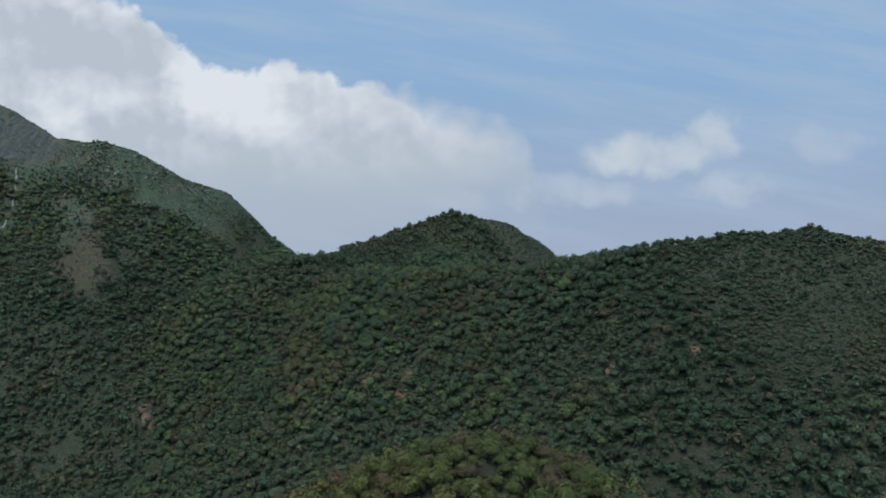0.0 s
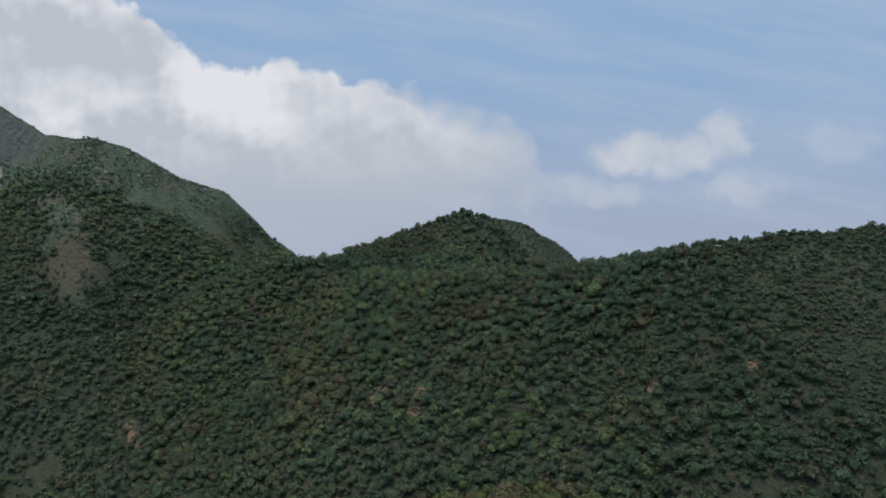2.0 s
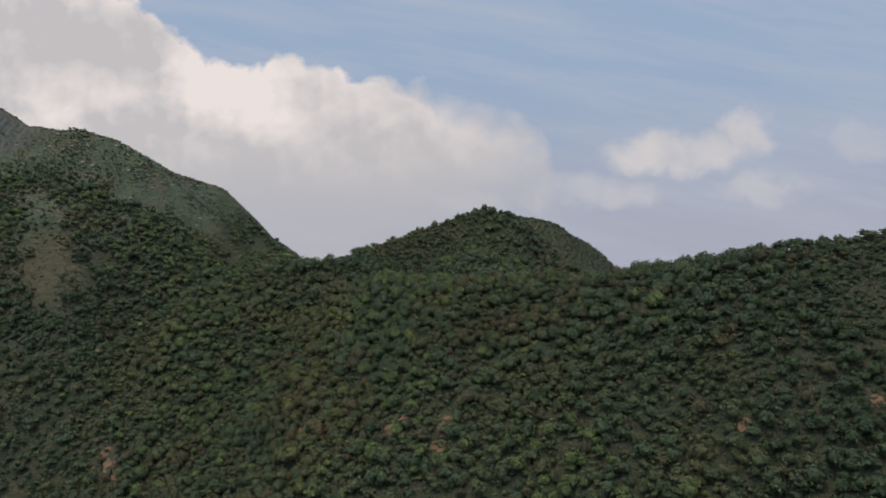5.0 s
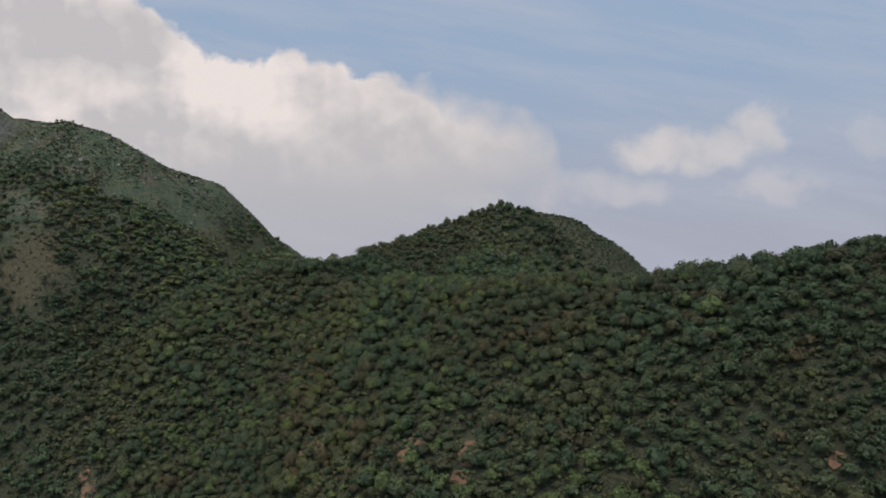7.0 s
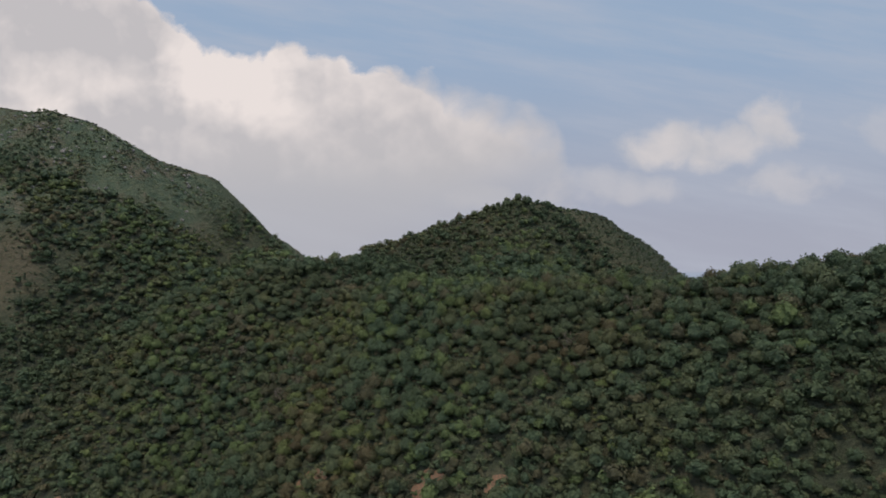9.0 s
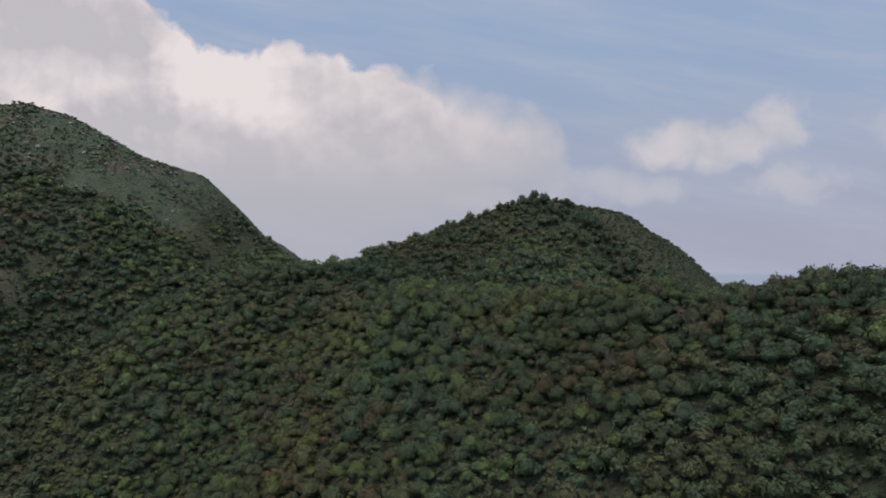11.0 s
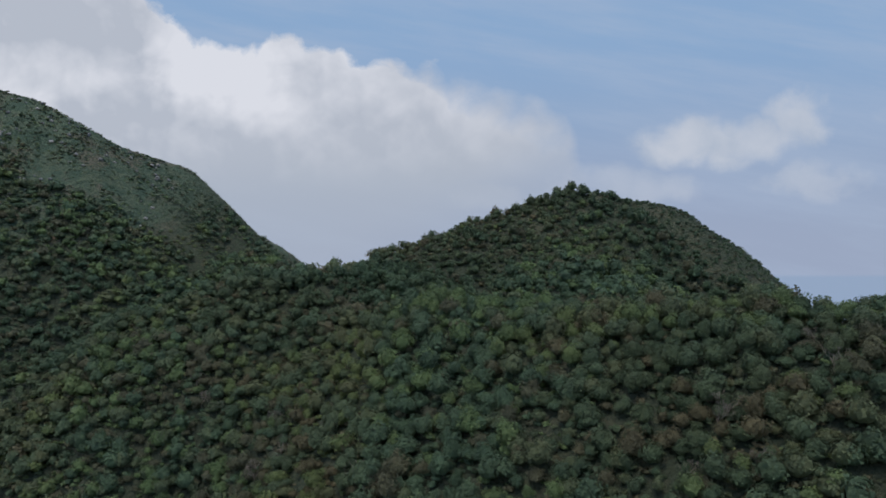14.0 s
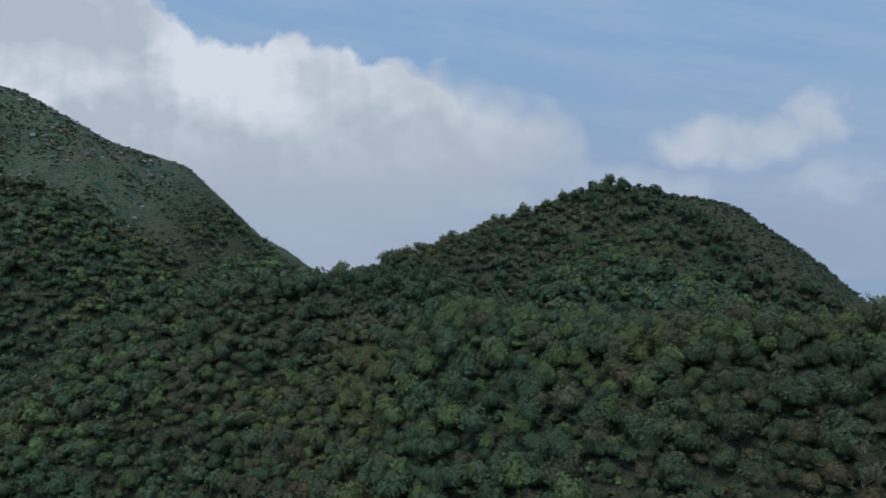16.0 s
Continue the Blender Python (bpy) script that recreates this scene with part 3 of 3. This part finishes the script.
forest("scrub", SCRUB, plant(-165, 255, 225, 512, 5.2, 27, low=True, share=0.5), 37, "low dry brown and olive scrub between the trees", "scrub")
forest("scrub", SCRUB, plant(-300, -160, 455, 535, 3.0, 82, low=True, share=0.9), 83, "low green undergrowth at the mountain's foot", "scrub")
forest("scrub", TUFT, plant(-345, -150, 528, 650, 1.9, 28, low=True, share=0.8), 38, "low dry olive scrub on the mountain", "scrub")

forest("scrub", TUFT, plant(-470, -345, 520, 660, 4.2, 47, low=True, share=0.9), 67, "low olive scrub under the mountain top", "scrub")
forest("scrub", SCRUB, plant(-240, -138, 385, 455, 2.9, 69, low=True, share=1.0), 70, "low olive undergrowth on the spur", "scrub")
forest("scrub", TUFT, plant(-260, -180, 650, 960, 4.0, 43, low=True), 44, "low olive scrub along the far ridge", "scrub")


def rocks(places, seed, label):
    """Loose angular boulders, partly sunk in the ground, as one object."""
    r = np.random.default_rng(seed)
    V, F, n = [], [], 0
    for x, y in places:
        size = r.uniform(0.5, 1.5) * r.uniform(0.7, 1.4, 3) * (1, 1, 0.7)
        w = ICO_V * r.uniform(0.7, 1.1, (len(ICO_V), 1)) * size
        V.append(w + (x, y, float(height(x, y)) + size[2] * 0.25)), F.append(ICO_F + n)
        n += len(w)
    me = bpy.data.meshes.new("boulders")
    fill_mesh(me, np.concatenate(V), np.concatenate(F))
    me.materials.append(ROCK)
    return tagged(new("boulders", me), label, "rocks", kind="stuff")


r = np.random.default_rng(51)
spots = [(x, y) for x, y in zip(r.uniform(-330, -200, 900), r.uniform(515, 640, 900)) if soft_noise(x, y, 22, 19) > 0.55 and float(height(x, y)) > 22][:230]
spots += [(-224 + 6 * r.normal(), y) for y in r.uniform(640, 930, 120)]
rocks(spots, 52, "pale grey weathered boulders scattered over the mountain slope")


def draped(name, outline, lift, material, label, category):
    """A thin irregular patch or strip that follows the ground: rows of points across it."""
    rows = np.array(outline)
    verts = np.concatenate([rows.reshape(-1, 2), (height(rows[..., 0], rows[..., 1]) + lift).reshape(-1, 1)], 1)
    i = np.arange(rows.shape[0] * rows.shape[1]).reshape(rows.shape[:2])
    quads = np.stack([i[:-1, :-1], i[:-1, 1:], i[1:, 1:], i[1:, :-1]], -1).reshape(-1, 4)
    me = bpy.data.meshes.new(name)
    fill_mesh(me, verts, quads, smooth=True)
    me.materials.append(material)
    return tagged(new(name, me), label, category, kind="structure")


for cx, cy, cr in CLEARINGS:
    angles = np.linspace(0, math.tau, 19)
    rim = cr * (0.75 + 0.5 * soft_noise(cx + 9 * np.cos(angles), cy + 9 * np.sin(angles), 5, 61))
    rim[-1] = rim[0]
    rings = [[(cx + f * q * math.cos(a) * 1.15, cy + f * q * math.sin(a)) for q, a in zip(rim, angles)] for f in (0.02, 0.25, 0.5, 0.75, 1.0)]
    draped("soil_patch", rings, 0.25, SOIL, "bare patch of reddish brown soil on the slope", "bare soil")
gy = np.linspace(553, 498, 34)
gx = np.interp(-gy, [-y for x, y in GULLY], [x for x, y in GULLY]) + 1.3 * (soft_noise(gy, gy * 0, 5, 91) - 0.5) * 2
gw = 0.35 + 0.5 * soft_noise(gy, gy * 0 + 40, 4, 92)
draped("gully", [[(x + w * f, y) for f in (-1, 0, 1)] for x, y, w in zip(gx, gy, gw)], 0.35, ROCK, "pale eroded gully down the mountain flank", "gully")

forest("scrub", SCRUB, plant(10, 92, 235, 318, 2.7, 73, low=True, share=1.0), 74, "low dark undergrowth on the lower slope", "scrub")
forest("scrub", SCRUB, plant(92, 240, 195, 305, 1.8, 45, low=True, share=1.0), 46, "low dark green scrub on the ridge flank", "scrub")

forest("scrub", SCRUB, plant(-200, 90, 296, 425, 2.35, 53, low=True, share=1.0), 54, "dense low brown and olive undergrowth between the trees", "scrub")
forest("scrub", SCRUB, plant(8, 124, 438, 512, 2.2, 55, low=True, share=1.0), 56, "low dark scrub on the bare side of the hill", "scrub")
forest("scrub", SCRUB, plant(-75, 22, 428, 496, 2.4, 75, low=True, share=1.0), 76, "low green undergrowth between the trees of the hill", "scrub")
# the valley floor and the ground to the sides, under a simpler canopy
for x0, x1, y0, y1, seed in ((-420, 60, 172, 228, 57), (-420, -62, -60, 172, 58), (72, 330, -60, 160, 59), (-62, 72, -60, 84, 60), (60, 120, 160, 172, 61)):
    for outside in (False, True):
        forest("forest", PLAIN, plant(x0, x1, y0, y1, 6.2, seed, outer=outside), seed + 20, "green forest on the valley floor and sides")
for x0, x1, y0, y1, seed in ((-420, -160, 228, 432, 62), (120, 330, 150, 335, 63), (-125, 130, 512, 580, 64), (120, 420, 335, 440, 65), (-620, -440, 430, 660, 66)):
    for outside in (False, True):
        if outside or seed >= 64:
            forest("forest", PLAIN, plant(x0, x1, y0, y1, 6.2, seed, outer=outside), seed + 20, "green forest on the outer slopes")

# the knoll's own trees
knoll = plant(-62, 72, 84, 172, 2.95, 29, dry=0.2)
knoll[2][:] *= 0.8
knoll_edge = 1 - np.hypot((knoll[0] - 5) / 62, (knoll[1] - 125) / 46) + 0.5 * (soft_noise(knoll[0], knoll[1], 14, 33) - 0.5)
knoll[3][:] = np.where(knoll_edge < 0.12, np.where(knoll[3] == 7, 5, 1 + (knoll[3] + np.arange(len(knoll[3]))) % 3), knoll[3])
own = (knoll[0] > -19) & (knoll[0] < 31) & (knoll[1] > 113) & (knoll[1] < 137)
forest("forest", MID, pick_out(knoll, ~own), 39, "light green trees round the foot of the knoll")
forest("scrub", SCRUB, plant(-62, 72, 84, 172, 3.0, 30, low=True, dry=0.2, share=1.0), 40, "low dry brown scrub on the knoll", "scrub")


def part(name, shape, material, parent, label=""):
    me = bpy.data.meshes.new(name)
    fill_mesh(me, *shape, smooth=True)
    me.materials.append(material)
    ob = new(name, me)
    ob.parent = parent
    return tagged(ob, label)


TREE_WORDS = ["small deep green round-crowned tree", "small mid green broad-crowned tree", "small blue-green bushy tree",
              "small olive green dry-leaved tree", "small fresh light green leafy tree", "small brown half-dry tree",
              "small yellow-green leafy tree", "small warm brown withered tree"]


def stand(places, where, group, tall, leaves, wide):
    """Single trees, each with its trunk and crown."""
    models = {}
    for x, y, size, kind in zip(*places):
        form = int(rng.integers(2))
        m = pose(x, y, float(height(x, y)) - 0.2, 0, 0, float(rng.uniform(0, 360)))
        if (kind, form) not in models:
            tree = tagged(new("tree"), TREE_WORDS[kind] + " " + where, "tree", group)
            part("trunk", trunk_shape(rng, tall, 0.15), BARK, tree)
            part("crown", crown_shape(rng, int(rng.integers(8, 14)), leaves, wide, tall, 0.19), LEAVES[kind], tree)
            tree.matrix_basis = m
            models[kind, form] = tree
        else:
            tree = copy_thing(models[kind, form], m)
        tree.scale = (size, size, size * rng.uniform(0.85, 1.2))


stand(pick_out(knoll, own), "on the knoll", "trees on the knoll", 4.6, 380, 2.3)
r = np.random.default_rng(71)
along = np.sort(r.uniform(0, 1, 90))
cx = 8 + 112 * along + r.normal(0, 1.5, 90)
cy = np.interp(cx, (5, 40, 62, 87, 115, 140), (378, 358, 343, 326, 309, 303)) + r.normal(0, 3.5, 90)
crest = (cx, cy, r.uniform(0.5, 0.95, 90), r.choice([0, 1, 2, 3, 3, 4], 90))
stand(crest, "along the ridge crest", "trees on the ridge crest", 4.8, 300, 1.85)


def bare_tree_shape(rng, tall):
    """Branches of a leafless tree: limbs that fork twice into thin twigs."""
    V, F, n = [], [], 0
    tips = [(np.array((0.0, 0.0, tall * 0.25)), np.array((math.cos(a) * 0.7, math.sin(a) * 0.7, 0.75)), tall * 0.30, 0.07) for a in rng.uniform(0, math.tau, 5)]
    for depth in range(4):
        grown = []
        for a, way, long, thick in tips:
            b = a + way * long
            ring = np.array([(math.cos(q * math.tau / 3), math.sin(q * math.tau / 3), 0.0) for q in range(3)])
            V.append(np.concatenate([a + ring * thick, b + ring * thick * 0.6]))
            for q in range(3):
                w = (q + 1) % 3
                F += [(n + q, n + w, n + 3 + w), (n + q, n + 3 + w, n + 3 + q)]
            n += 6
            for _ in range(3):
                turn = way + rng.normal(scale=0.5, size=3) + (0, 0, 0.1)
                grown.append((b, turn / np.linalg.norm(turn), long * 0.68, max(thick * 0.6, 0.03)))
        tips = grown
    return np.concatenate(V), np.array(F)


r = np.random.default_rng(81)
dead = []
for gx, gy, gr in DRY_GROVES:
    for _ in range(4):
        x, y = gx + r.normal(0, gr * 0.6), gy + r.normal(0, gr * 0.6)
        m = pose(x, y, float(height(x, y)) - 0.2, 0, 0, float(r.uniform(0, 360)))
        if len(dead) < 4:
            tree = tagged(new("bare_tree"), "leafless grey-brown tree among green crowns on the slope", "tree", "leafless trees on the slope")
            part("trunk", trunk_shape(r, 4.0, 0.14), BARK, tree)
            part("twig_crown", bare_tree_shape(r, 4.8), BARK, tree)
            tree.matrix_basis = m
            dead.append(tree)
        else:
            tree = copy_thing(dead[int(r.integers(4))], m)
        size = float(r.uniform(0.85, 1.3))
        tree.scale = (size, size, size)
